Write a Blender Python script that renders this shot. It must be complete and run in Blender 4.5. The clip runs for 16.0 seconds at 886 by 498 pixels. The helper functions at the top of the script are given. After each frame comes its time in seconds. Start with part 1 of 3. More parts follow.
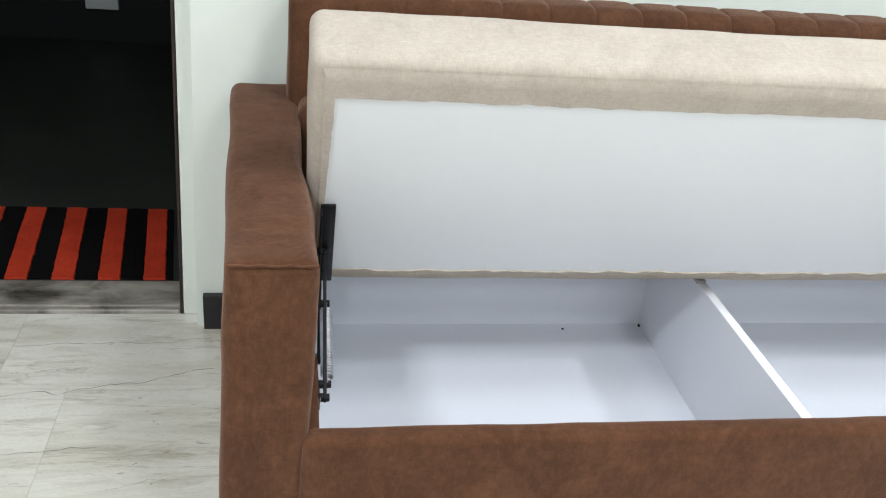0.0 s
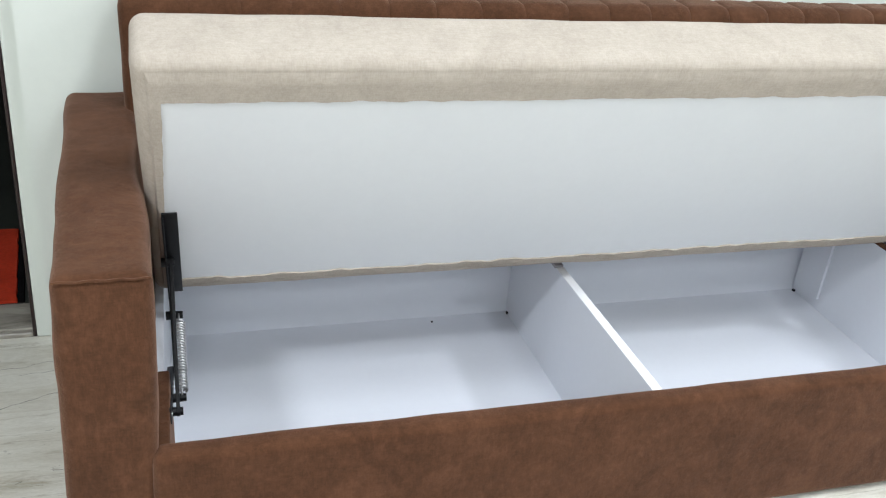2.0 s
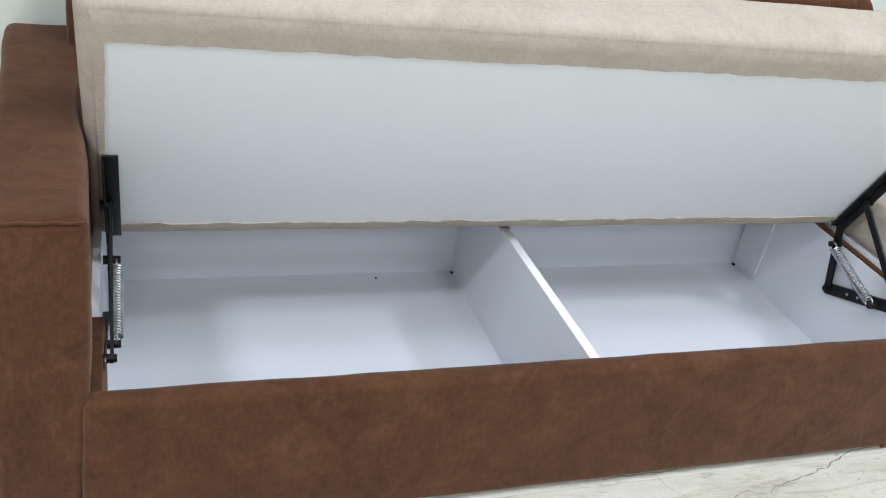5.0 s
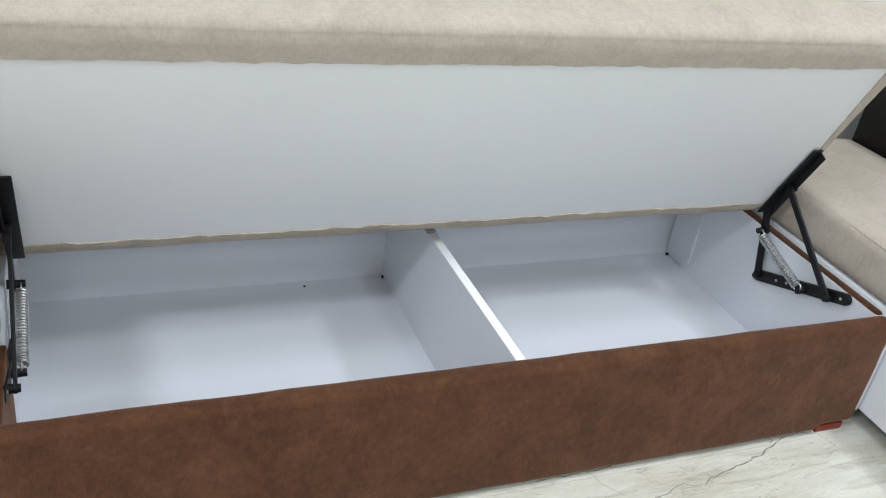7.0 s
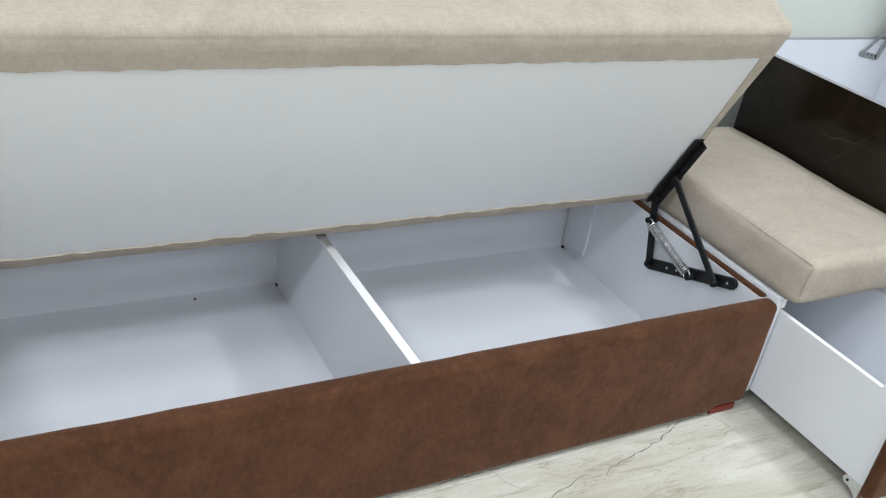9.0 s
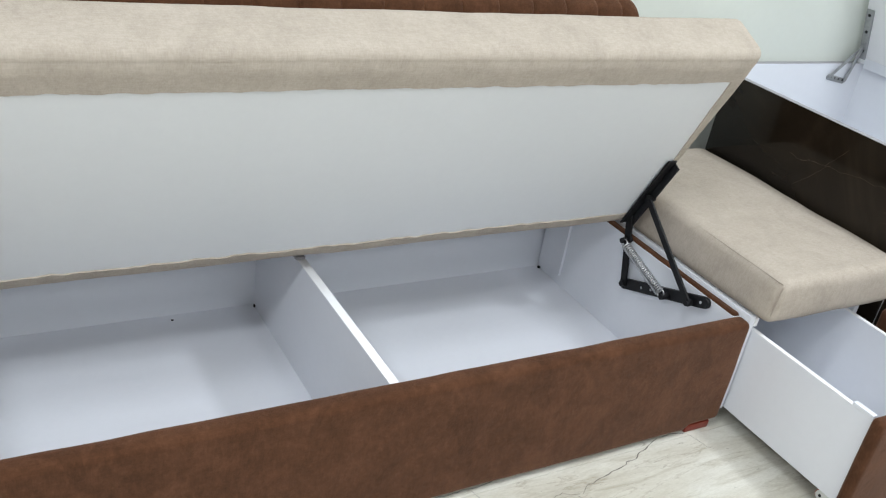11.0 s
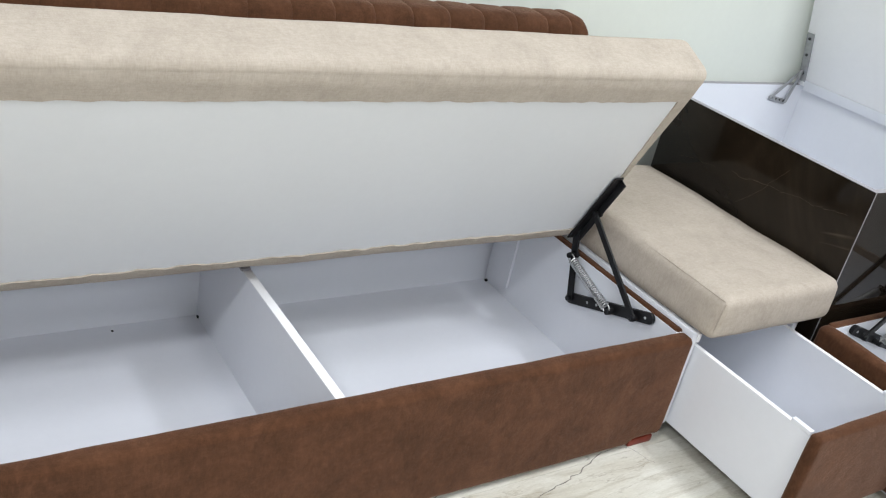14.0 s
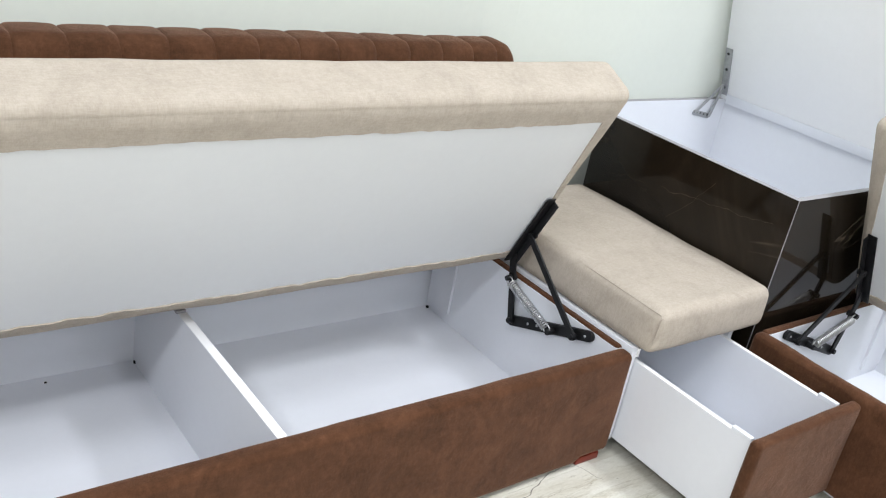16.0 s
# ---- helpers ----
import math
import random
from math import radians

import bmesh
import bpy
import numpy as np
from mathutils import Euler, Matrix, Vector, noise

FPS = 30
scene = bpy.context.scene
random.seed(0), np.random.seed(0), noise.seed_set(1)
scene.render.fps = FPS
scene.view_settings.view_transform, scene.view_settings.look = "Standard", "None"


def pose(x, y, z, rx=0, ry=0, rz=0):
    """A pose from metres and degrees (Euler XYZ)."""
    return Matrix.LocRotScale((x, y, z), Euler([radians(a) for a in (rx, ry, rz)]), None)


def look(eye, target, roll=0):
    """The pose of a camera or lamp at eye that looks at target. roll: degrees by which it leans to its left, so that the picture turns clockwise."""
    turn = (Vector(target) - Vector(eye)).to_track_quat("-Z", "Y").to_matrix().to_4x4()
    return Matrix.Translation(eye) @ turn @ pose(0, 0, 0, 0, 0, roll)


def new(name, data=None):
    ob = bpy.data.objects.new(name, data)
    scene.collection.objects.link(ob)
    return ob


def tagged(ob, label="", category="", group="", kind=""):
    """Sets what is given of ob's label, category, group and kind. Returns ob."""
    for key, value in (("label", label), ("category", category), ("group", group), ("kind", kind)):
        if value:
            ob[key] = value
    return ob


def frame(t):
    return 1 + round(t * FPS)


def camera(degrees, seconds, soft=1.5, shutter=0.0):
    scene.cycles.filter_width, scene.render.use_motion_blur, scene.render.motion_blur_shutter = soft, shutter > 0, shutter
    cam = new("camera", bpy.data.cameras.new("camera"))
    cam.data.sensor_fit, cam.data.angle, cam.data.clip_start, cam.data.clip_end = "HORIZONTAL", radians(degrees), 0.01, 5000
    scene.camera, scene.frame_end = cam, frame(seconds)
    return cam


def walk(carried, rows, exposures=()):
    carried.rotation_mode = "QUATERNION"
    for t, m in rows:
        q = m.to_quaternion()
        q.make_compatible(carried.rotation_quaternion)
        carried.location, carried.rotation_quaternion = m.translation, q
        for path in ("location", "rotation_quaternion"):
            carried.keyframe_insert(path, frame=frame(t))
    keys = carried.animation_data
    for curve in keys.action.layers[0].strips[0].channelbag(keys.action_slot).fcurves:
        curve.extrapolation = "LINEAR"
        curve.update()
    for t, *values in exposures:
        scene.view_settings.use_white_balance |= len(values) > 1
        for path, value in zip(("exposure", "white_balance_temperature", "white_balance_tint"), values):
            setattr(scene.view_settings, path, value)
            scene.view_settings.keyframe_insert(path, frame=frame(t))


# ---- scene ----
cam = camera(52.5, 16.0, soft=1.15)
PATH = [
    (0, (-0.972, -1.219, 1.35), (-0.652, 0.518, 0.412), 5.6),
    (0.5, (-0.952, -1.229, 1.354), (-0.59, 0.502, 0.419), 5.4),
    (1, (-0.927, -1.231, 1.352), (-0.507, 0.489, 0.423), 5.6),
    (1.5, (-0.894, -1.232, 1.354), (-0.4, 0.469, 0.426), 5.4),
    (2, (-0.878, -1.235, 1.354), (-0.339, 0.455, 0.43), 5.1),
    (2.5, (-0.877, -1.235, 1.355), (-0.312, 0.448, 0.434), 4.9),
    (3, (-0.89, -1.222, 1.357), (-0.305, 0.431, 0.394), 6.2),
    (3.5, (-0.901, -1.225, 1.361), (-0.314, 0.401, 0.355), 8.4),
    (4, (-0.896, -1.223, 1.36), (-0.276, 0.392, 0.356), 10.2),
    (6.5, (-0.811, -1.21, 1.367), (-0.111, 0.375, 0.369), 9.0),
    (7, (-0.786, -1.201, 1.369), (-0.051, 0.37, 0.373), 9.1),
    (7.5, (-0.752, -1.199, 1.368), (0.018, 0.359, 0.378), 8.8),
    (8, (-0.732, -1.191, 1.365), (0.093, 0.343, 0.383), 9.1),
    (8.5, (-0.727, -1.194, 1.372), (0.151, 0.314, 0.394), 9.1),
    (9, (-0.736, -1.192, 1.37), (0.179, 0.297, 0.399), 9.5),
    (11.5, (-0.751, -1.206, 1.383), (0.231, 0.279, 0.473), 10.4),
    (12, (-0.754, -1.206, 1.384), (0.248, 0.274, 0.487), 11.0),
    (12.5, (-0.756, -1.198, 1.385), (0.259, 0.274, 0.489), 11.4),
    (13, (-0.755, -1.193, 1.384), (0.276, 0.269, 0.491), 11.8),
    (13.5, (-0.753, -1.193, 1.383), (0.294, 0.261, 0.494), 12.1),
    (14, (-0.749, -1.192, 1.387), (0.322, 0.245, 0.5), 12.5),
    (14.5, (-0.745, -1.198, 1.391), (0.356, 0.223, 0.513), 12.5),
    (15, (-0.735, -1.195, 1.396), (0.396, 0.208, 0.529), 12.2),
    (15.5, (-0.729, -1.198, 1.4), (0.428, 0.197, 0.554), 11.4),
    (16, (-0.732, -1.2, 1.403), (0.444, 0.195, 0.585), 10.8),
]
walk(cam, [(t, look(eye, target, roll)) for t, eye, target, roll in PATH],
     exposures=[(0, 0.66, 6450, 10), (2.5, 0.54, 6340, 10), (3, 0.43, 6320, 10), (4, 0.39, 6320, 10), (6.5, 0.37, 6360, 9), (7, 0.29, 6400, 9), (9, 0.23, 6470, 9), (12.5, 0.35, 6560, 11), (14.5, 0.39, 6600, 12), (16, 0.51, 6600, 12)])

# ---- world and lamps ----
world = bpy.data.worlds.new("world")
scene.world = world
world.use_nodes = True
world.node_tree.nodes["Background"].inputs[0].default_value = (0.8, 0.85, 0.9, 1)
world.node_tree.nodes["Background"].inputs[1].default_value = 0.1
CEIL = 2.75


def panel_lamp(x, y, sx, sy, power, colour=(0.94, 1.0, 1.075)):
    data = bpy.data.lights.new("lamp", "AREA")
    data.shape, data.size, data.size_y, data.energy, data.color = "RECTANGLE", sx, sy, power, colour
    ob = new("lamp", data)
    ob.location = (x, y, CEIL - 0.03)
    return ob


# first three follow shadow edges; the overhead fourth and rear two are added fill
LAMPS = [(-1.85, -1.2, 0.3, 0.3, 30), (1.8, -0.8, 0.3, 0.3, 29), (0.45, -2.05, 0.3, 0.3, 18), (-0.1, -0.4, 0.3, 0.3, 11), (-1.3, -3.1, 0.5, 0.5, 18), (1.4, -3.1, 0.5, 0.5, 13)]
for lamp in LAMPS:
    panel_lamp(*lamp)


# ---- materials ----
class Nodes:
    """A small helper to wire a Principled material."""

    def __init__(self, name, rough=0.5, metal=0.0, spec=0.5):
        self.mat = bpy.data.materials.new(name)
        self.mat.use_nodes = True
        self.t = self.mat.node_tree
        self.b = self.t.nodes["Principled BSDF"]
        self.b.inputs["Roughness"].default_value = rough
        self.b.inputs["Metallic"].default_value = metal
        self.b.inputs["Specular IOR Level"].default_value = spec

    def n(self, kind, **values):
        node = self.t.nodes.new(kind)
        for key, value in values.items():
            node.inputs[key.replace("_", " ")].default_value = value
        return node

    def link(self, a, b):
        self.t.links.new(a, b)

    def coords(self, scale=(1, 1, 1), rot=(0, 0, 0)):
        tc, mp = self.n("ShaderNodeTexCoord"), self.n("ShaderNodeMapping")
        mp.inputs["Scale"].default_value, mp.inputs["Rotation"].default_value = scale, rot
        self.link(tc.outputs["Object"], mp.inputs["Vector"])
        return mp.outputs["Vector"]

    def noise(self, vec, scale, detail=4.0, rough=0.55, dist=0.0):
        nz = self.n("ShaderNodeTexNoise", Scale=scale, Detail=detail, Roughness=rough, Distortion=dist)
        self.link(vec, nz.inputs["Vector"])
        return nz.outputs["Fac"]

    def ramp(self, fac, stops):
        r = self.n("ShaderNodeValToRGB")
        while len(r.color_ramp.elements) < len(stops):
            r.color_ramp.elements.new(0.5)
        for e, (p, c) in zip(r.color_ramp.elements, stops):
            e.position, e.color = p, (*c, 1) if len(c) == 3 else c
        self.link(fac, r.inputs["Fac"])
        return r.outputs["Color"]

    def mix(self, fac, a, b, mode="MIX"):
        m = self.t.nodes.new("ShaderNodeMix")
        m.data_type, m.blend_type = "RGBA", mode
        for sock, v in ((m.inputs[0], fac), (m.inputs[6], a), (m.inputs[7], b)):
            if hasattr(v, "is_linked"):
                self.link(v, sock)
            else:
                sock.default_value = v if isinstance(v, (int, float)) else (*v, 1)
        return m.outputs[2]

    def colour(self, out):
        self.link(out, self.b.inputs["Base Color"])

    def bump(self, height, strength, distance):
        bp = self.n("ShaderNodeBump", Strength=strength, Distance=distance)
        self.link(height, bp.inputs["Height"])
        if self.b.inputs["Normal"].is_linked:
            self.link(self.b.inputs["Normal"].links[0].from_socket, bp.inputs["Normal"])
        self.link(bp.outputs["Normal"], self.b.inputs["Normal"])


def fabric(name, dark, mid, light, sheen, nap, weave=900.0, marks=0.0, yarn=1.0):
    m = Nodes(name, 0.92, 0.0, 0.15)
    v = m.coords()
    big = m.noise(v, 9.0, 6.0, 0.68, 0.6)
    small, thread = m.noise(m.coords((1, 1, 0.6)), 95.0, 4.0, 0.75), m.noise(m.coords((1, 1, 0.12)), 420.0, 3.0, 0.6)
    cross = m.noise(m.coords((0.12, 1, 1)), 420.0, 3.0, 0.6)
    c = m.ramp(big, [(0.3, dark), (0.5, mid), (0.7, light)])
    c = m.mix(0.17, c, m.ramp(m.noise(m.coords((1, 1, 0.7)), 30.0, 5.0, 0.7, 0.5), [(0.36, dark), (0.5, mid), (0.64, light)]))
    c = m.mix(0.31, c, m.ramp(small, [(0.36, dark), (0.5, mid), (0.64, light)]))
    c = m.mix(0.22 * yarn, c, m.ramp(thread, [(0.35, dark), (0.65, light)]))
    c = m.mix(0.16 * yarn, c, m.ramp(cross, [(0.35, dark), (0.65, light)]))
    if marks:
        # strokes in the nap
        stroke = m.noise(m.coords((1, 1, 0.55), (0, radians(20), 0)), 8.0, 2.5, 0.5, 0.9)
        c = m.mix(marks, c, m.ramp(stroke, [(0.62, (1, 1, 1)), (0.64, (0.5, 0.48, 0.46)), (0.72, (0.66, 0.63, 0.6))]), "MULTIPLY")
    m.colour(c)
    m.b.inputs["Sheen Weight"].default_value = sheen
    m.b.inputs["Sheen Roughness"].default_value = 0.4
    m.b.inputs["Sheen Tint"].default_value = (*nap, 1)
    m.bump(m.noise(v, weave, 2.0, 0.6), 0.35, 0.0015)
    m.bump(m.noise(v, 28.0, 3.0, 0.6), 0.3, 0.006)
    return m.mat


BROWN = fabric("brown_suede", (0.039, 0.0158, 0.0071), (0.075, 0.0310, 0.0145), (0.132, 0.058, 0.0300), 0.32, (0.85, 0.58, 0.46), marks=0.30, yarn=0.65)
CREAM = fabric("cream_fabric", (0.335, 0.288, 0.240), (0.442, 0.383, 0.321), (0.535, 0.475, 0.408), 0.05, (0.6, 0.53, 0.44))


def laminate(name, base, rough, var=0.03):
    m = Nodes(name, rough, 0.0, 0.5)
    v = m.coords()
    d = tuple(c * (1 - var) for c in base)
    c = m.ramp(m.noise(v, 3.0, 4.0, 0.6), [(0.3, d), (0.7, base)])
    m.colour(m.mix(0.3, c, m.ramp(m.noise(v, 45.0, 3.0, 0.7), [(0.4, d), (0.6, base)])))
    m.link(m.ramp(m.noise(v, 14.0, 3.0, 0.6), [(0.3, (rough * 0.985,) * 3), (0.7, (rough * 1.015,) * 3)]), m.b.inputs["Roughness"])
    m.bump(m.noise(v, 220.0, 2.0, 0.5), 0.02, 0.0006)
    return m.mat


WHITE = laminate("white_laminate", (0.775, 0.795, 0.845), 0.34)
BOARD = laminate("lid_board", (0.74, 0.752, 0.768), 0.55)
EDGE = laminate("white_edge_band", (0.9, 0.905, 0.92), 0.35)
GREY_EDGE = laminate("grey_edge_band", (0.33, 0.32, 0.34), 0.4)
PAINT = laminate("wall_paint", (0.655, 0.685, 0.63), 0.6, 0.04)
# for unseen walls and ceiling; tone set by how much light they bounce
TAN = laminate("cream_bounce_paint", (0.76, 0.75, 0.72), 0.6, 0.06)
CEIL_PAINT = laminate("ceiling_paint", (0.8, 0.8, 0.78), 0.8)
BLACK_TILE = laminate("black_skirting", (0.006, 0.006, 0.007), 0.5)
MAROON = laminate("maroon_door_frame", (0.022, 0.008, 0.008), 0.4, 0.3)
ORANGE = laminate("orange_plastic", (0.21, 0.027, 0.011), 0.45, 0.2)
# near-black because the unlit room's shade is put into the colour
SHADED_PAINT = laminate("unlit_shade_paint", (0.004, 0.0045, 0.004), 0.8, 0.3)
PALE = laminate("pale_plastic", (0.6, 0.62, 0.6), 0.5)


def metal(name, base, rough, met, spec=0.5):
    m = Nodes(name, rough, met, spec)
    v = m.coords()
    d = tuple(c * 0.7 for c in base)
    m.colour(m.ramp(m.noise(v, 60.0, 4.0, 0.6), [(0.3, d), (0.7, base)]))
    m.bump(m.noise(v, 300.0, 2.0, 0.5), 0.1, 0.0008)
    return m.mat


BLACK_METAL = metal("black_painted_steel", (0.007, 0.007, 0.008), 0.5, 0.0, 0.3)
ZINC = metal("zinc_steel", (0.6, 0.6, 0.61), 0.36, 0.9)
GREY_METAL = metal("grey_steel", (0.4, 0.41, 0.42), 0.45, 0.4)


def floor_marble():
    m = Nodes("beige_marble_tile", 0.16, 0.0, 0.5)
    info, tc, add = m.n("ShaderNodeObjectInfo"), m.n("ShaderNodeTexCoord"), m.n("ShaderNodeVectorMath")
    sc = m.n("ShaderNodeVectorMath")
    sc.operation = "SCALE"
    comb = m.n("ShaderNodeCombineXYZ")
    for i in range(3):
        m.link(info.outputs["Random"], comb.inputs[i])
    m.link(comb.outputs[0], sc.inputs[0])
    sc.inputs["Scale"].default_value = 37.0
    m.link(tc.outputs["Object"], add.inputs[0])
    m.link(sc.outputs[0], add.inputs[1])
    def bent(scale, rot):
        mp = m.n("ShaderNodeMapping")
        mp.inputs["Scale"].default_value, mp.inputs["Rotation"].default_value = scale, (0, 0, radians(rot))
        m.link(add.outputs[0], mp.inputs["Vector"])
        return mp.outputs[0]

    v, w = bent((0.8, 5.0, 1), -6), bent((2.2, 9.0, 1), -12)
    base = m.ramp(m.noise(v, 1.6, 9.0, 0.66, 0.7), [(0.28, (0.48, 0.445, 0.37)), (0.44, (0.62, 0.595, 0.515)), (0.58, (0.71, 0.695, 0.625)), (0.74, (0.655, 0.63, 0.55))])
    band = m.ramp(m.noise(v, 4.5, 7.0, 0.7, 0.4), [(0.34, (0.70, 0.67, 0.61)), (0.47, (1, 1, 1)), (0.7, (0.93, 0.92, 0.90))])
    vein = m.ramp(m.noise(v, 1.1, 9.0, 0.62, 0.35), [(0.491, (1, 1, 1)), (0.4985, (0.70, 0.67, 0.63)), (0.506, (1, 1, 1))])
    fleck = m.ramp(m.noise(w, 9.0, 5.0, 0.68, 0.6), [(0.32, (0.38, 0.36, 0.33)), (0.36, (1, 1, 1))])
    grain = m.ramp(m.noise(w, 40.0, 4.0, 0.7), [(0.35, (0.88, 0.875, 0.86)), (0.6, (1, 1, 1))])
    c = m.mix(0.8, m.mix(0.8, base, band, "MULTIPLY"), vein, "MULTIPLY")
    m.colour(m.mix(0.8, m.mix(0.55, c, fleck, "MULTIPLY"), grain, "MULTIPLY"))
    m.bump(m.noise(v, 20.0, 3.0, 0.5), 0.03, 0.001)
    return m.mat


def dark_marble():
    m = Nodes("dark_marble_laminate", 0.06, 0.0, 0.24)
    v = m.coords((1, 1, 1), (0.5, 0.4, 0.3))
    base = m.ramp(m.noise(v, 2.2, 7.0, 0.62, 0.8), [(0.3, (0.005, 0.004, 0.0028)), (0.55, (0.016, 0.0115, 0.0075)), (0.8, (0.042, 0.031, 0.021))])
    line = m.ramp(m.noise(m.coords((0.6, 0.6, 1.6), (0.2, 0.9, 0.5)), 1.5, 5.0, 0.5, 0.9), [(0.494, (0, 0, 0)), (0.5, (1, 1, 1)), (0.506, (0, 0, 0))])
    gate = m.ramp(m.noise(v, 3.0, 3.0, 0.5), [(0.52, (0, 0, 0)), (0.68, (0.6, 0.6, 0.6))])
    k = m.mix(1.0, line, gate, "MULTIPLY")
    m.colour(m.mix(k, base, (0.24, 0.19, 0.14)))
    return m.mat


def threshold_stone():
    m = Nodes("grey_marble_threshold", 0.35)
    v = m.coords((1, 2.5, 1))
    m.colour(m.ramp(m.noise(v, 5.0, 7.0, 0.62, 0.7), [(0.34, (0.035, 0.031, 0.026)), (0.44, (0.16, 0.145, 0.12)), (0.6, (0.34, 0.315, 0.27))]))
    m.bump(m.noise(v, 50.0, 3.0, 0.6), 0.1, 0.002)
    return m.mat


def pile(name, base):
    m = Nodes(name, 0.95, 0.0, 0.1)
    v = m.coords()
    d = tuple(c * 0.55 for c in base)
    m.colour(m.mix(0.5, m.ramp(m.noise(v, 90.0, 4.0, 0.7), [(0.3, d), (0.7, base)]), m.ramp(m.noise(v, 12.0, 3.0, 0.6), [(0.3, d), (0.7, base)])))
    m.bump(m.noise(v, 260.0, 3.0, 0.7), 0.8, 0.006)
    return m.mat


FLOOR, TABLE, STONE = floor_marble(), dark_marble(), threshold_stone()
# the unlit room's shade is put into this floor colour too
SHADED_TILE = laminate("unlit_shade_tile", (0.028, 0.031, 0.025), 0.55, 0.4)
RED, BLACK = pile("red_pile", (0.62, 0.055, 0.022)), pile("black_pile", (0.005, 0.0045, 0.005))
GROUT = laminate("tile_grout", (0.46, 0.44, 0.39), 0.8, 0.2)
VEIN = laminate("marble_vein", (0.185, 0.17, 0.15), 0.4, 0.4)
LED = Nodes("led_diffuser", 0.6)
LED.b.inputs["Emission Color"].default_value, LED.b.inputs["Emission Strength"].default_value = (0.95, 1, 1.04, 1), 0.5
LED = LED.mat


# ---- mesh helpers ----
def part(name, bm, material, parent=None, label="", at=None, smooth=True):
    """Links a bmesh as one mesh object, moved by the matrix `at`, under parent."""
    if at is not None:
        bm.transform(at)
        if at.determinant() < 0:
            bmesh.ops.reverse_faces(bm, faces=bm.faces)
    me = bpy.data.meshes.new(name)
    for f in bm.faces:
        f.smooth = smooth
    bm.to_mesh(me)
    bm.free()
    if smooth:
        me.set_sharp_from_angle(angle=radians(38))
    me.materials.append(material)
    ob = new(name, me)
    ob.parent = parent
    if label:
        ob["label"] = label
    return ob


def thing(name, label, category, group="", kind=""):
    ob = new(name)
    return tagged(ob, label, category, group, kind)


def block(x0, x1, y0, y1, z0, z1, r=0.0, seg=2):
    bm = bmesh.new()
    bmesh.ops.create_cube(bm, size=1)
    bm.transform(Matrix.Translation(((x0 + x1) / 2, (y0 + y1) / 2, (z0 + z1) / 2)) @ Matrix.Diagonal((x1 - x0, y1 - y0, z1 - z0, 1)))
    if r:
        bmesh.ops.bevel(bm, geom=bm.edges[:], offset=r, segments=seg, profile=0.5, affect="EDGES")
    return bm


def ticks(a, b, r, n):
    edge = [r * k / 4 for k in range(4)]
    return [a + e for e in edge] + list(np.linspace(a + r, b - r, n)) + [b - e for e in reversed(edge)]


def soft(x0, x1, y0, y1, z0, z1, r, n=(8, 8, 8), rough=0.0, freq=6.0, puff=0.0, seed=0.0):
    """A padded box: rounded edges, slightly crowned faces, uneven surface."""
    lo, hi = Vector((x0, y0, z0)), Vector((x1, y1, z1))
    mid, half = (lo + hi) / 2, (hi - lo) / 2
    ax = [ticks(lo[i], hi[i], r, n[i]) for i in range(3)]
    bm = bmesh.new()
    cache = {}

    def vert(i, j, k):
        if (i, j, k) not in cache:
            p = Vector((ax[0][i], ax[1][j], ax[2][k]))
            q = Vector([min(max(p[a], lo[a] + r), hi[a] - r) for a in range(3)])
            d = p - q
            nrm = d.normalized() if d.length > 1e-9 else Vector((0, 0, 1))
            p = q + nrm * r
            if puff:
                w = [1 - ((p[a] - mid[a]) / half[a]) ** 2 for a in range(3)]
                p += nrm * puff * max(0.0, (w[0] + 0.15) * (w[1] + 0.15) + (w[1] + 0.15) * (w[2] + 0.15) + (w[0] + 0.15) * (w[2] + 0.15)) * 0.5
            if rough:
                p += nrm * rough * noise.fractal(p * freq + Vector((seed, seed, seed)), 1.0, 2.0, 3)
            cache[i, j, k] = bm.verts.new(p)
        return cache[i, j, k]

    top = [len(a) - 1 for a in ax]
    for a in range(3):
        b, c = (a + 1) % 3, (a + 2) % 3
        for side in (0, top[a]):
            for u in range(top[b]):
                for w in range(top[c]):
                    quad = []
                    for du, dw in ((0, 0), (1, 0), (1, 1), (0, 1)):
                        idx = [0, 0, 0]
                        idx[a], idx[b], idx[c] = side, u + du, w + dw
                        quad.append(vert(*idx))
                    bm.faces.new(quad if side else quad[::-1])
    return bm


def tube(points, r, sides=8):
    """A round rod along points."""
    bm = bmesh.new()
    pts = [Vector(p) for p in points]
    rings, up = [], None
    for i, p in enumerate(pts):
        d = (pts[min(i + 1, len(pts) - 1)] - pts[max(i - 1, 0)]).normalized()
        if up is None:
            up = d.orthogonal().normalized()
        up = (up - d * up.dot(d)).normalized()
        side = d.cross(up)
        rings.append([bm.verts.new(p + r * (math.cos(a) * up + math.sin(a) * side)) for a in (2 * math.pi * k / sides for k in range(sides))])
    for a, b in zip(rings, rings[1:]):
        for k in range(sides):
            bm.faces.new((a[k], a[(k + 1) % sides], b[(k + 1) % sides], b[k]))
    bm.faces.new(rings[0][::-1])
    bm.faces.new(rings[-1])
    return bm


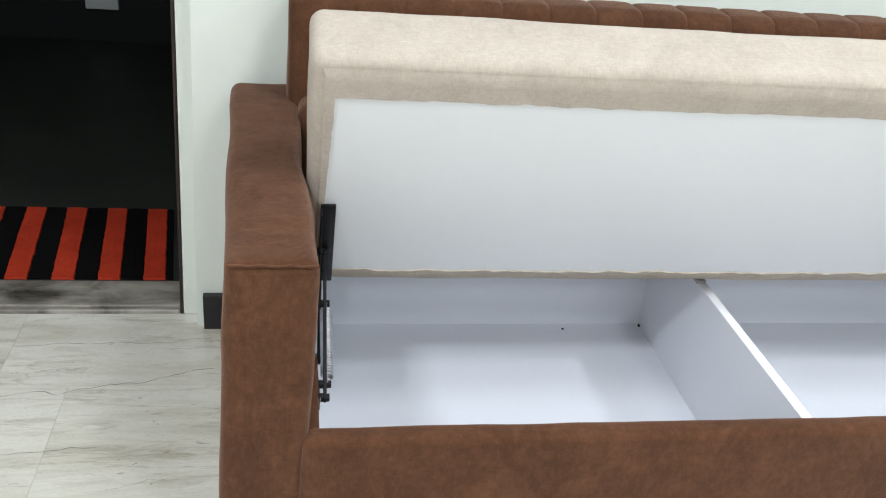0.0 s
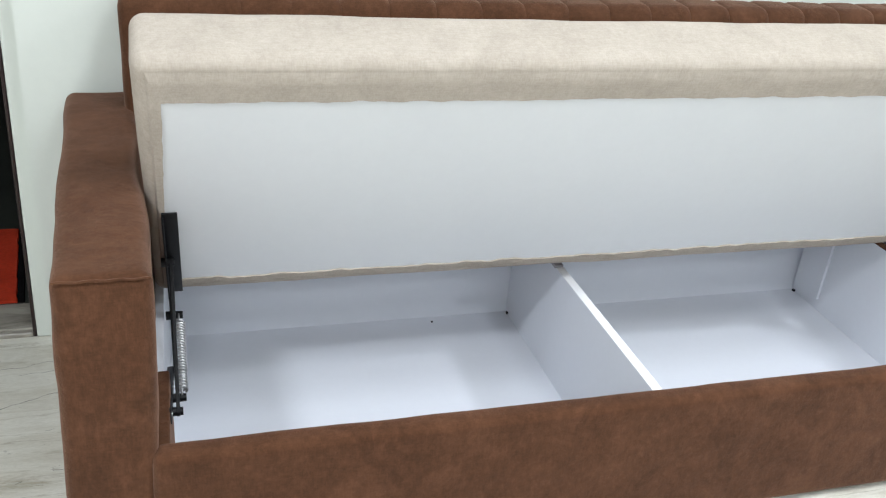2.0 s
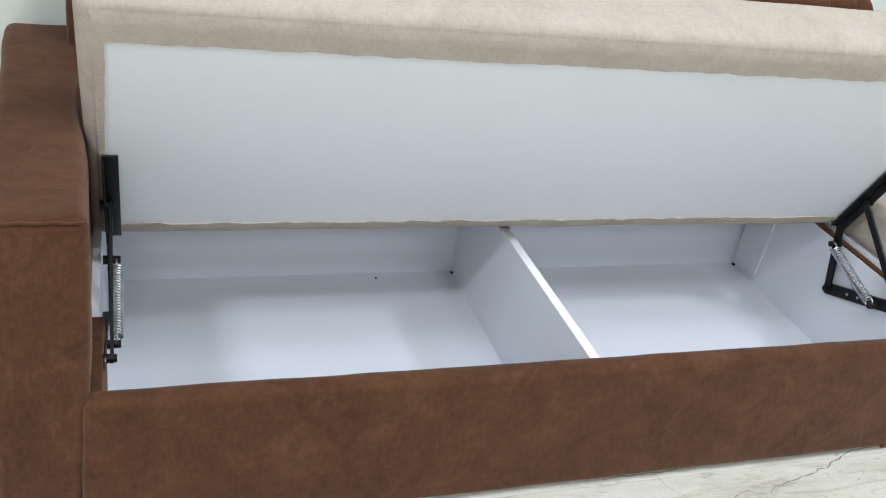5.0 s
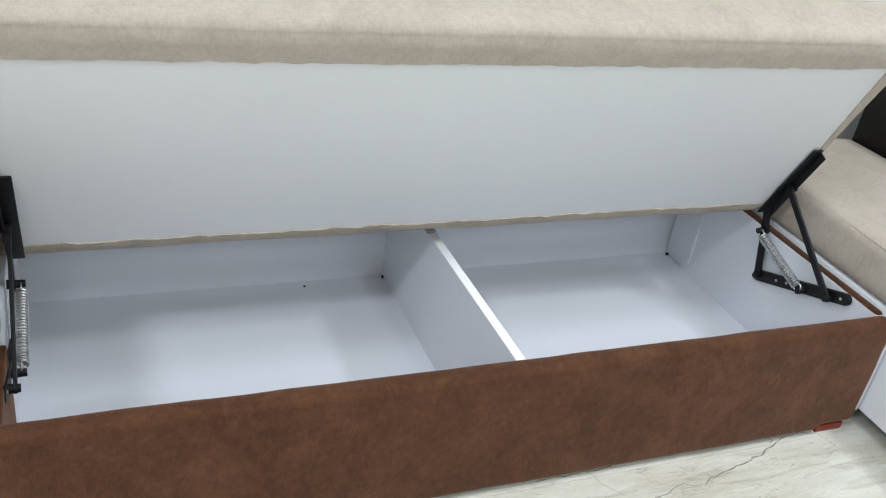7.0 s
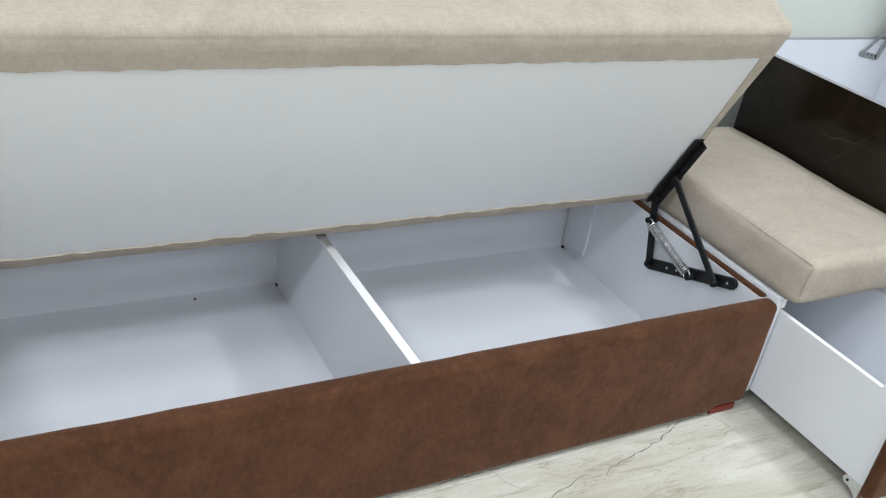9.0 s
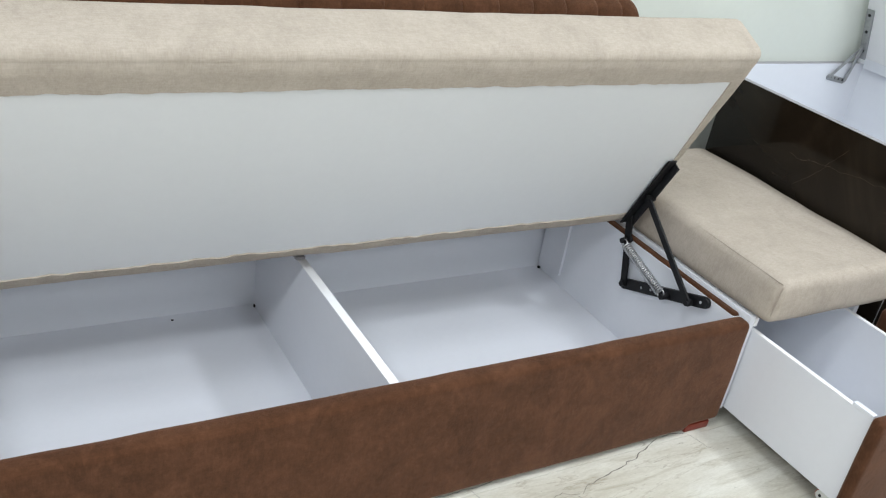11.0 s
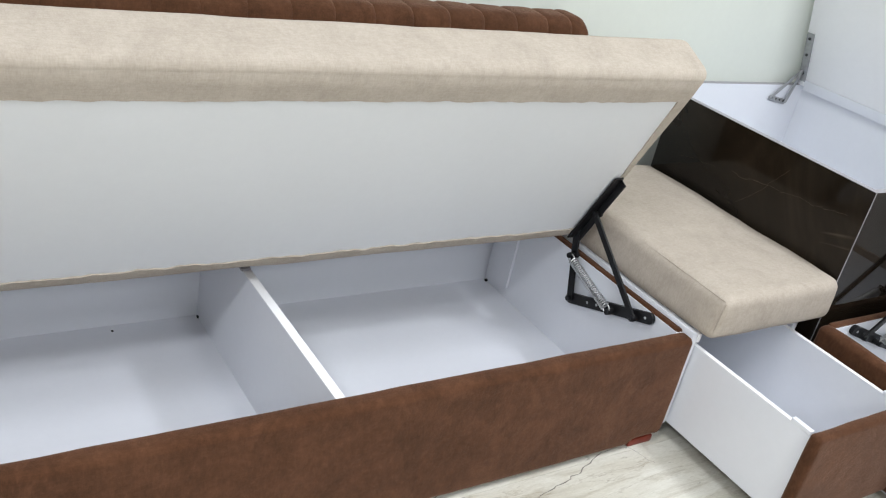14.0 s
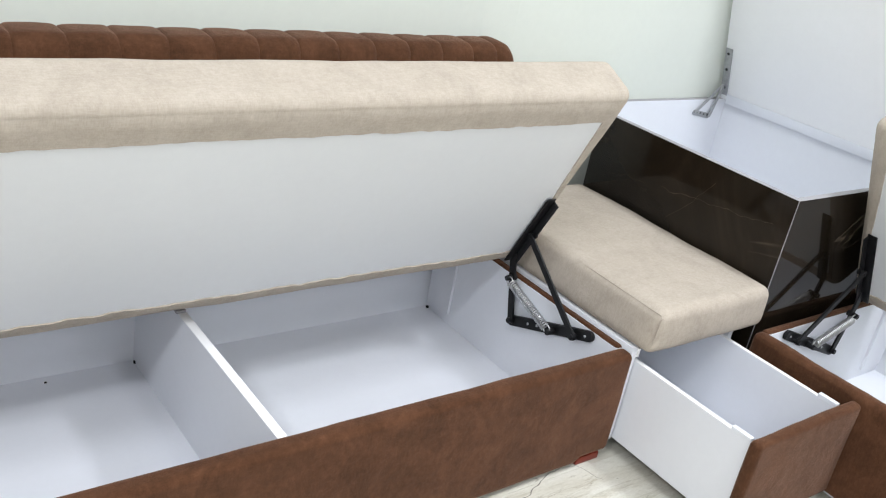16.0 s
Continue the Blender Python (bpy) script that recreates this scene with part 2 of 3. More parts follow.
def flat_bar(a, b, width, x0, x1):
    """A steel strap with round ends in the plane of y and z, from x0 to x1."""
    a, b = Vector(a), Vector(b)
    d = (b - a).normalized()
    s = Vector((-d.y, d.x))
    out = []
    for c, start in ((b, -90), (a, 90)):
        for k in range(9):
            t = radians(start + 22.5 * k)
            out.append(c + width / 2 * (math.cos(t) * d + math.sin(t) * s))
    bm = bmesh.new()
    f = bm.faces.new([bm.verts.new((x0, p.x, p.y)) for p in out])
    g = bmesh.ops.extrude_face_region(bm, geom=[f])
    for v in g["geom"]:
        if isinstance(v, bmesh.types.BMVert):
            v.co.x = x1
    bmesh.ops.recalc_face_normals(bm, faces=bm.faces)
    bmesh.ops.bevel(bm, geom=[e for e in bm.edges if len(e.link_faces) == 2 and e.calc_face_angle() > 1], offset=0.0008, segments=1, affect="EDGES")
    return bm


def join(*parts):
    bm = bmesh.new()
    for p in parts:
        me = bpy.data.meshes.new("tmp")
        p.to_mesh(me)
        p.free()
        bm.from_mesh(me)
        bpy.data.meshes.remove(me)
    return bm


def bolt(x, y, z, r, depth):
    """A bolt head that points towards -x."""
    bm = bmesh.new()
    bmesh.ops.create_cone(bm, cap_ends=True, segments=12, radius1=r, radius2=r * 0.8, depth=depth)
    bm.transform(Matrix.Translation((x, y, z)) @ Matrix.Rotation(radians(-90), 4, "Y"))
    return bm


# ---- setting ----
WY = 0.84


def leaning(bm):
    """The door side is not quite plumb."""
    for v in bm.verts:
        v.co.x += 0.022 * v.co.z if v.co.x < 1 else 0
    return bm


def structure(name, bm, mat, label, category, parent=None):
    return tagged(part(name, bm, mat, parent, smooth=False), label, category, kind="structure")


structure("wall_north", leaning(block(-1.2315, 2.5, WY, WY + 0.12, 0, CEIL)), PAINT, "pale greenish-white painted wall behind the sofa", "wall")
bm = block(0.97, 2.36, WY - 0.013, WY - 0.0005, 0, CEIL)
for v in bm.verts:
    if v.co.x < 1 and v.co.y < WY - 0.005:
        v.co.x = 1.09
structure("wall_pilaster", bm, PAINT, "slightly proud painted strip of the back wall", "wall")
structure("wall_above_door", block(-2.3, -1.232, WY + 0.05, WY + 0.17, 2.1, CEIL), PAINT, "painted wall above the doorway", "wall")
structure("wall_north_left", block(-3.0, -2.3, WY + 0.05, WY + 0.17, 0, CEIL), PAINT, "painted wall beyond the doorway", "wall")
structure("wall_east", block(2.36, 2.5, -4.0, WY, 0, CEIL), PAINT, "pale painted side wall", "wall")
# next three: unseen, added to close the room and bounce light
structure("wall_west", block(-3.12, -3.0, -4.0, WY + 0.17, 0, CEIL), TAN, "unseen cream painted side wall closing the room", "wall")
structure("wall_south", block(-3.0, 2.36, -4.12, -4.0, 0, CEIL), TAN, "unseen cream painted wall closing the room", "wall")
structure("ceiling", block(-3.12, 2.5, -4.12, WY + 0.17, CEIL, CEIL + 0.1), CEIL_PAINT, "unseen plain white painted ceiling closing the room", "ceiling")
structure("trim_door", leaning(block(-1.272, -1.232, WY + 0.052, WY + 0.17, 0, 2.1, 0.006, 3)), PAINT, "white painted moulding beside the doorway", "trim")
structure("baseboard", block(-1.212, -1.0, WY - 0.02, WY - 0.0005, 0, 0.102, 0.002), BLACK_TILE, "black stone skirting tile", "baseboard")
frame_ob = thing("door_1", "dark maroon wooden door frame of an open doorway", "door frame", kind="structure")
part("jamb", leaning(block(-1.2815, -1.2725, WY + 0.055, WY + 0.16, 0, 2.08, 0.003)), MAROON, frame_ob)
part("jamb", block(-2.3, -2.28, WY + 0.055, WY + 0.16, 0, 2.08, 0.003), MAROON, frame_ob)
part("lintel", block(-2.28, -1.282, WY + 0.055, WY + 0.16, 2.06, 2.1, 0.003), MAROON, frame_ob)
# the dark room behind the doorway; its lack of light is painted into the colours
structure("floor_dark_room", block(-3.0, -0.6, 1.045, 3.4, -0.05, 0.014), SHADED_TILE, "stone floor of the unlit room, shade put into its colour", "floor")
structure("wall_dark_room", block(-3.0, -0.6, 3.4, 3.5, 0, CEIL), SHADED_PAINT, "wall of the unlit room, shade put into its colour", "wall")
structure("wall_dark_room_right", block(-0.6, -0.5, WY + 0.17, 3.5, 0, CEIL), SHADED_PAINT, "wall of the unlit room, shade put into its colour", "wall")
structure("wall_dark_room_left", block(-3.1, -3.0, WY + 0.17, 3.5, 0, CEIL), SHADED_PAINT, "wall of the unlit room, shade put into its colour", "wall")
structure("ceiling_dark_room", block(-3.1, -0.5, WY + 0.17, 3.5, CEIL, CEIL + 0.1), SHADED_PAINT, "ceiling of the unlit room, shade put into its colour", "ceiling")
structure("door_sill", join(block(-2.28, -1.2815, WY + 0.075, 1.044, -0.02, 0.016, 0.003), block(-2.28, -1.2815, WY + 0.056, WY + 0.082, -0.02, 0.012, 0.005, 3)), STONE, "grey veined marble doorway sill", "sill")

box_ob = thing("wall_box", "pale plastic box on the wall of the unlit room", "box")
part("body", block(-2.0, -1.845, 3.36, 3.398, 0.18, 0.36, 0.006), PALE, box_ob)

# door mat with slanted stripes
mat_ob = thing("door_mat", "red and black striped pile door mat", "door mat")
SL = -0.115
for i in range(14):
    x0 = -1.276 - 0.0615 * (i + 1)
    bm = bmesh.new()
    nseg = 60
    rows_ = []
    for j in range(nseg + 1):
        y = 1.05 + 0.44 * j / nseg
        wob = 0.0035 * noise.noise(Vector((i * 3.1, j * 0.83, 0.4)))
        wob2 = 0.0035 * noise.noise(Vector(((i - 1) * 3.1, j * 0.83, 0.4)))
        xa, xb = x0 + SL * (y - 1.05) + wob, x0 + 0.0615 + SL * (y - 1.05) + wob2
        if i == 0:
            xb = -1.318 + SL * (y - 1.05)
        rows_.append([bm.verts.new(p) for p in ((xa, y, 0.0142), (xa + 0.002, y, 0.0215), ((xa + xb) / 2, y, 0.023), (xb - 0.002, y, 0.0215), (xb, y, 0.0142))])
    for a, b in zip(rows_, rows_[1:]):
        for k in range(4):
            bm.faces.new((a[k], b[k], b[k + 1], a[k + 1]))
    for row in (rows_[0][::-1], rows_[-1]):
        bm.faces.new(row)
    bmesh.ops.recalc_face_normals(bm, faces=bm.faces)
    part("stripe", bm, RED if i % 2 else BLACK, mat_ob, smooth=False)


# ---- storage sofa parts, in the frame of the long sofa ----
LID = Matrix(((1, 0, 0, 0), (0, 0.9027, -0.4303, 0.460), (0, 0.4303, 0.9027, 0.385), (0, 0, 0, 1)))
LX0, LX1, LS0, LS1, LT = -0.957, 0.955, -0.033, 0.609, 0.129


def hem(xa, xb, taper, s0, s1, seed):
    """The fabric turned over the edge of the lid's board, with a ragged inner edge."""
    bm = bmesh.new()
    corners = [(xa, s0), (xb, s0), (xb - taper * 2, s1), (xa + taper, s1)]
    outer = [(xa - 0.008, s0 - 0.022), (xb + 0.008, s0 - 0.022), (xb + 0.004, s1 + 0.062), (xa - 0.004, s1 + 0.062)]
    loops = []
    for k in range(4):
        a, b, c, d = Vector(corners[k]), Vector(corners[(k + 1) % 4]), Vector(outer[k]), Vector(outer[(k + 1) % 4])
        n = int((b - a).length / 0.009)
        inward = Vector((-(b - a).y, (b - a).x)).normalized()
        for i in range(n):
            t = i / n
            p, q = a.lerp(b, t), c.lerp(d, t)
            s = p.x * 14 + p.y * 23 + seed
            p = p + inward * (1.7, 0.4, 1.0, 0.4)[k] * (0.003 * noise.noise(Vector((s, 0.3, seed))) + 0.003 * noise.noise(Vector((s * 3.3, 1.3, seed))))
            lift = 0.0102 + 0.0008 * noise.noise(Vector((s * 2.9, 4.4, seed)))
            loops.append([bm.verts.new(v) for v in ((p.x, -0.004, p.y), (p.x, -lift, p.y), *((p.x + (q.x - p.x) * k, -lift * (1 - 0.12 * k) - 0.0009 * noise.noise(Vector((p.x * 31 + seed, k * 2.3, p.y * 31))), p.y + (q.y - p.y) * k) for k in (0.25, 0.5, 0.75)), (q.x, -0.0045, q.y))])
    for a, b in zip(loops, loops[1:] + loops[:1]):
        for k in range(5):
            bm.faces.new((a[k], b[k], b[k + 1], a[k + 1]))
    bmesh.ops.recalc_face_normals(bm, faces=bm.faces)
    return bm


def board_shape():
    """The board under the lid, a little narrower towards the front edge."""
    bm = block(-1, 1, -0.0068, 0.006, 0.016, 0.526)
    for v in bm.verts:
        k = (v.co.z - 0.016) / 0.51
        v.co.x = 0.934 - 0.036 * k if v.co.x > 0 else -0.935 + 0.018 * k
    return bm


def build_lid(parent, at, seed=0.0):
    bm = soft(LX0, LX1, 0, LT, LS0, LS1, 0.026, (90, 8, 30), 0.002, 5.0, 0.0, seed)
    for v in bm.verts:
        v.co.y -= 0.006 * max(0.0, 1 - (v.co.x / 0.9) ** 2) * max(0.0, v.co.y) / LT
        if v.co.y < 0.02:
            inside = -0.91 < v.co.x < 0.905 and 0.024 < v.co.z < 0.521
            v.co.y = 0.003 if inside else max(0.0, v.co.y) - 0.0045 * (1 - max(0.0, v.co.y) / 0.02)
    lid = part("lid", bm, CREAM, parent, "raised cream upholstered seat lid", at @ LID)
    part("board", board_shape(), BOARD, lid, "plain white board under the lid", at @ LID, False)
    part("hem", hem(-0.930, 0.929, 0.018, 0.021, 0.523, 3.7 + seed), CREAM, lid, "", at @ LID)
    return lid


def helix(a, b, r, turns, wire):
    a, b = Vector(a), Vector(b)
    d = (b - a).normalized()
    u = d.orthogonal().normalized()
    w = d.cross(u)
    n = turns * 10
    return tube([a + (b - a) * (k / n) + r * (math.cos(2 * math.pi * k / 10) * u + math.sin(2 * math.pi * k / 10) * w) for k in range(n + 1)], wire, 5)


def build_hinge(parent, at, wx):
    """The spring mechanism on the inside wall at x = wx, which faces -x."""
    base = part("hinge", flat_bar((0.406, 0.194), (0.118, 0.305), 0.030, wx - 0.0125, wx - 0.0005), BLACK_METAL, parent, "black steel spring hinge", at)
    part("link", join(flat_bar((0.400, 0.199), (0.432, 0.325), 0.022, wx - 0.0195, wx - 0.013), flat_bar((0.430, 0.318), (0.447, 0.392), 0.024, wx - 0.0195, wx - 0.013)), BLACK_METAL, base, "", at)
    part("strut", flat_bar((0.158, 0.283), (0.392, 0.470), 0.019, wx - 0.0265, wx - 0.020), BLACK_METAL, base, "", at)
    bar = join(block(wx - 0.041, wx - 0.012, -0.0155, -0.0112, -0.012, 0.245, 0.001), block(wx - 0.0155, wx - 0.012, -0.036, -0.0068, -0.012, 0.238, 0.001))
    part("lid_bracket", bar, BLACK_METAL, base, "", at @ LID)
    a, b = Vector((wx - 0.030, 0.432, 0.318)), Vector((wx - 0.030, 0.238, 0.256))
    part("spring", helix(a.lerp(b, 0.07), a.lerp(b, 0.92), 0.0112, 25, 0.0024), ZINC, base, "bright coil spring", at)
    for p, q in ((a, a.lerp(b, 0.08)), (b, b.lerp(a, 0.1))):
        c = (p + q) / 2
        part("spring_hook", tube([c + Vector((0.0, math.cos(t) * 0.012, math.sin(t) * 0.012)) for t in np.linspace(0, 2 * math.pi, 15)], 0.0019, 6), ZINC, base, "", at)
    for y, z, d in ((0.432, 0.322, 0.034), (0.238, 0.254, 0.034), (0.158, 0.283, 0.028), (0.392, 0.470, 0.025), (0.400, 0.199, 0.024)):
        part("bolt", bolt(wx - d / 2 - 0.004, y, z, 0.0095, d), BLACK_METAL, base, "", at)
    for y, z in ((0.128, 0.301), (0.30, 0.2355), (0.335, 0.2220)):
        part("screw_or_hole", bolt(wx - 0.0130, y, z, 0.0042, 0.002), ZINC, base, "", at)
    return base


TOP = 0.318


def build_box(parent, at, x0, x1):
    """The storage box: side boards, floor, back and divider in white laminate."""
    part("box_floor", block(x0 - 0.01, x1 + 0.01, 0.01, 0.82, 0.012, 0.024), WHITE, parent, "white laminate box floor", at, False)
    part("back_board", block(x0 - 0.01, x1 + 0.01, 0.806, 0.82, 0.0245, TOP), WHITE, parent, "white laminate back board", at, False)
    part("side_board", block(x0 - 0.018, x0, 0.02, 0.805, 0.0245, TOP), WHITE, parent, "", at, False)
    part("side_board", block(x1, x1 + 0.018, 0.02, 0.805, 0.0245, TOP), WHITE, parent, "", at, False)
    part("front_board", block(x0, x1, 0.014, 0.028, 0.0245, TOP - 0.012), WHITE, parent, "", at, False)
    part("liner", block(x1 - 0.009, x1 - 0.0005, 0.685, 0.796, 0.058, TOP - 0.01), WHITE, parent, "", at, False)


sofa = thing("storage_sofa", "brown suede storage sofa with its cream seat lid raised", "sofa", "corner sofa set")
I4 = Matrix.Identity(4)
build_box(sofa, I4, -0.941, 0.932)
SKEW = Matrix(((1, -0.012, 0, 0.0065), (0, 1, 0, 0), (0, 0, 1, 0), (0, 0, 0, 1)))
divider = part("divider", block(-0.020, 0.0, 0.0285, 0.8055, 0.0245, TOP - 0.0025), WHITE, sofa, "white laminate divider", SKEW, False)
part("edge_band", block(-0.0205, 0.0005, 0.0285, 0.532, TOP - 0.002, TOP, 0.0004), EDGE, divider, "", SKEW)
part("edge_stop", block(-0.0235, -0.0005, 0.533, 0.566, TOP - 0.002, TOP + 0.005, 0.001), GREY_EDGE, divider, "", SKEW)
part("speck", block(-0.252, -0.246, 0.777, 0.782, 0.0242, 0.0275, 0.001), BLACK_METAL, sofa)
# solid black blocks drawn for the shade in the corner gaps
part("gap_shade", block(-0.027, -0.0205, 0.788, 0.7965, 0.0242, 0.031, 0.001), BLACK_METAL, sofa)
part("gap_shade", block(0.924, 0.9315, 0.788, 0.7965, 0.0242, 0.031, 0.001), BLACK_METAL, sofa)
bm = soft(-0.945, 0.956, -0.016, 0.032, 0.011, TOP + 0.005, 0.017, (90, 4, 22), 0.0016, 6.0, 0.001)
for v in bm.verts:
    if v.co.x < -0.7:
        v.co.x -= 0.026 * (0.64 - v.co.z) / 0.6 * (-0.7 - v.co.x) / 0.237
    if v.co.x > 0.853 and v.co.z < 0.035:
        v.co.z += 0.015
rail = part("front_rail", bm, BROWN, sofa, "brown suede front rail")
part("rail_end", soft(0.9335, 0.957, 0.03, 0.82, 0.05, TOP + 0.006, 0.008, (4, 50, 8), 0.001), BROWN, sofa)
part("foot", block(0.852, 0.935, -0.008, 0.06, 0.0, 0.0215, 0.003), ORANGE, sofa, "orange plastic foot")
part("foot", block(-0.9, -0.80, 0.012, 0.08, 0.0, 0.022, 0.004), ORANGE, sofa, "orange plastic foot")
part("foot", block(0.845, 0.94, 0.7, 0.78, 0.0, 0.012, 0.003), ORANGE, sofa, "orange plastic foot")
part("foot", block(-0.9, -0.80, 0.7, 0.78, 0.0, 0.012, 0.003), ORANGE, sofa, "orange plastic foot")

# arm, slightly splayed towards the back
bm = soft(-1.085, -0.936, -0.004, 0.822, 0.012, 0.664, 0.024, (12, 50, 40), 0.004, 5.0, 0.004, 2.0)
for v in bm.verts:
    k = max(0.0, v.co.y / 0.82)
    dx = -0.042 * k
    if v.co.x > -1.0:
        dx -= 0.010 * math.exp(-((v.co.y - 0.42) / 0.12) ** 2) * max(0.0, (v.co.z - 0.35) / 0.3)
    v.co.x += dx - 0.026 * max(0.0, 0.64 - v.co.z) / 0.6 * (1 - min(1, k * 1.5))
    v.co.z += 0.020 * k - 0.004 * math.exp(-((v.co.y - 0.3) / 0.2) ** 2)
part("arm_lining", soft(-0.962, -0.930, 0.006, 0.24, 0.03, TOP + 0.003, 0.005, (3, 6, 10), 0.001), BROWN, sofa)
arm = part("arm", bm, BROWN, sofa, "padded brown suede arm")
part("seam", tube([(-1.078 + 0.14 * k / 16, -0.001, 0.6585 + 0.001 * math.sin(k * 1.3)) for k in range(17)], 0.0022, 6), BROWN, arm)

# backrest with vertical channels
back = part("backrest", soft(-0.975, 0.985, 0.735, 0.828, 0.325, 0.86, 0.03, (30, 5, 12), 0.002), BROWN, sofa, "channel-tufted brown suede backrest")


def channel(x0, x1, end=0, seed=0.0):
    """One upright padded roll; neighbours press into each other at the seams."""
    bm = soft(x0 - 0.011, x1 + (0.0 if end else 0.011), 0.688, 0.824, 0.33, 0.913, 0.024, (9, 9, 26), 0.002, 9.0, 0.005, seed)
    for v in bm.verts:
        t = min(1.0, max(0.0, (v.co.z - 0.84) / 0.07))
        v.co.y += 0.020 * t * t * (1 if v.co.y < 0.76 else -0.4)
        if end:
            u = min(1.0, max(0.0, ((v.co.x - x0) / (x1 - x0) - 0.35) / 0.65))
            v.co.z -= 0.05 * (1 - math.sqrt(max(0.0, 1 - u * u))) * min(1.0, max(0.0, (v.co.z - 0.6) / 0.3))
    return bm


# hidden pad, added to stop light falling behind the lid into the box
part("blocking_pad", soft(-0.975, 0.955, 0.60, 0.734, 0.33, 0.70, 0.03, (30, 5, 12), 0.002), BROWN, back)
seams = [-0.985] + [-0.856 + 0.1066 * i for i in range(17)] + [0.932, 1.009]
for i in range(len(seams) - 1):
    part("channel", channel(seams[i] + 0.0005, seams[i + 1] - 0.0005, i == len(seams) - 2, i * 1.7 + 5), BROWN, back)

build_lid(sofa, I4)
build_hinge(sofa, I4, 0.932)
build_hinge(sofa, Matrix.Diagonal((-1, 1, 1, 1)), 0.9405)

# the second sofa at a right angle, mirrored
S2 = Matrix(((0, 1, 0, 1.41), (1, 0, 0, -1.010), (0, 0, 1, 0), (0, 0, 0, 1)))
sofa2 = thing("storage_sofa", "brown suede storage sofa standing across, its seat lid raised", "sofa", "corner sofa set")
build_box(sofa2, S2, -0.928, 0.932)
part("front_rail", soft(-0.944, 0.957, -0.012, 0.033, 0.022, TOP + 0.007, 0.018, (60, 4, 16), 0.003, 5.0, 0.001, 8.0), BROWN, sofa2, "brown suede front rail", S2)
part("rail_end", soft(0.9335, 0.957, 0.03, 0.82, 0.05, TOP + 0.006, 0.008, (4, 40, 8), 0.001), BROWN, sofa2, "", S2)
part("rail_end", soft(-0.97, -0.9475, -0.008, 0.82, 0.05, TOP + 0.006, 0.008, (4, 40, 8), 0.001), BROWN, sofa2, "", S2)
part("foot", block(0.845, 0.94, 0.0, 0.06, 0.0, 0.024, 0.004), ORANGE, sofa2, "orange plastic foot", S2)
part("foot", block(-0.9, -0.80, 0.0, 0.06, 0.0, 0.024, 0.004), ORANGE, sofa2, "orange plastic foot", S2)
build_lid(sofa2, S2, 9.0)
build_hinge(sofa2, S2, 0.932)

# ---- low seat module with an open drawer ----
mod = thing("drawer_cabinet", "white low cabinet with one drawer pulled out", "cabinet", "corner sofa set")
part("side_panel", block(0.9605, 0.978, 0.0, 0.80, 0.045, 0.331, 0.001), WHITE, mod)
part("side_panel", block(1.372, 1.39, 0.0, 0.80, 0.045, 0.331, 0.001), WHITE, mod)
part("panel_lip", block(0.9785, 0.99, -0.002, 0.014, 0.300, 0.326, 0.002), EDGE, mod)
part("top_panel", block(0.9785, 1.3715, 0.02, 0.80, 0.313, 0.331, 0.001), WHITE, mod)
part("back_panel", block(0.9785, 1.3715, 0.785, 0.80, 0.045, 0.3125), WHITE, mod)
for x in (0.975, 1.34):
    part("foot", block(x, x + 0.04, 0.66, 0.72, 0.0, 0.0445, 0.003), ORANGE, mod, "orange plastic foot")
drawer = part("drawer", block(0.985, 1.352, -0.365, 0.30, 0.058, 0.068), WHITE, mod, "white drawer pulled open", None, False)


def drawer_side(x0, x1):
    return join(block(x0, x1, -0.365, 0.30, 0.048, 0.288), block(x0 - 0.001, x1 + 0.001, -0.362, -0.308, 0.2885, 0.299, 0.001))


part("drawer_side", drawer_side(0.982, 0.994), WHITE, drawer, "", None, False)
part("drawer_side", drawer_side(1.343, 1.355), WHITE, drawer, "", None, False)
part("drawer_edge", block(0.9818, 0.9942, -0.307, 0.30, 0.2885, 0.2900), EDGE, drawer)
part("drawer_edge", block(1.3428, 1.3552, -0.307, 0.30, 0.2885, 0.2900), EDGE, drawer)
part("drawer_front", soft(0.968, 1.404, -0.398, -0.3655, 0.03, 0.305, 0.013, (30, 4, 20), 0.002, 6.0, 0.001, 3.0), BROWN, drawer, "brown suede drawer front")


def foot_plate(grow, x0, x1):
    """A curved foot under the drawer's side: a round lobe behind, a toe in front."""
    pts = [(-0.362, 0.0475), (-0.362, 0.001), (-0.357, 0.001)]
    pts += [(-0.357 + 0.024 * k / 6, 0.001 + 0.020 * (k / 6) ** 0.6) for k in range(1, 7)]
    pts += [(-0.326 + 0.0125 * math.cos(a), 0.0335 + 0.0125 * math.sin(a)) for a in np.linspace(-2.2, 1.5, 12)]
    mid = Vector((-0.345, 0.03))
    bm = bmesh.new()
    f = bm.faces.new([bm.verts.new((x0, mid.x + (y - mid.x) * grow, max(0.0005, mid.y + (z - mid.y) * grow))) for y, z in pts])
    g = bmesh.ops.extrude_face_region(bm, geom=[f])
    for v in g["geom"]:
        if isinstance(v, bmesh.types.BMVert):
            v.co.x = x1
    bmesh.ops.recalc_face_normals(bm, faces=bm.faces)
    return bm


foot = part("drawer_foot", foot_plate(1.0, 0.9845, 0.990), PALE, drawer, "pale plastic drawer foot", None, False)
part("foot_film", foot_plate(1.09, 0.9862, 0.989), ORANGE, foot, "orange protective film", None, False)
# black disc drawn for the dark hole in the foot's lobe
part("screw_or_hole", bolt(0.9838, -0.326, 0.0335, 0.004, 0.002), BLACK_METAL, foot)


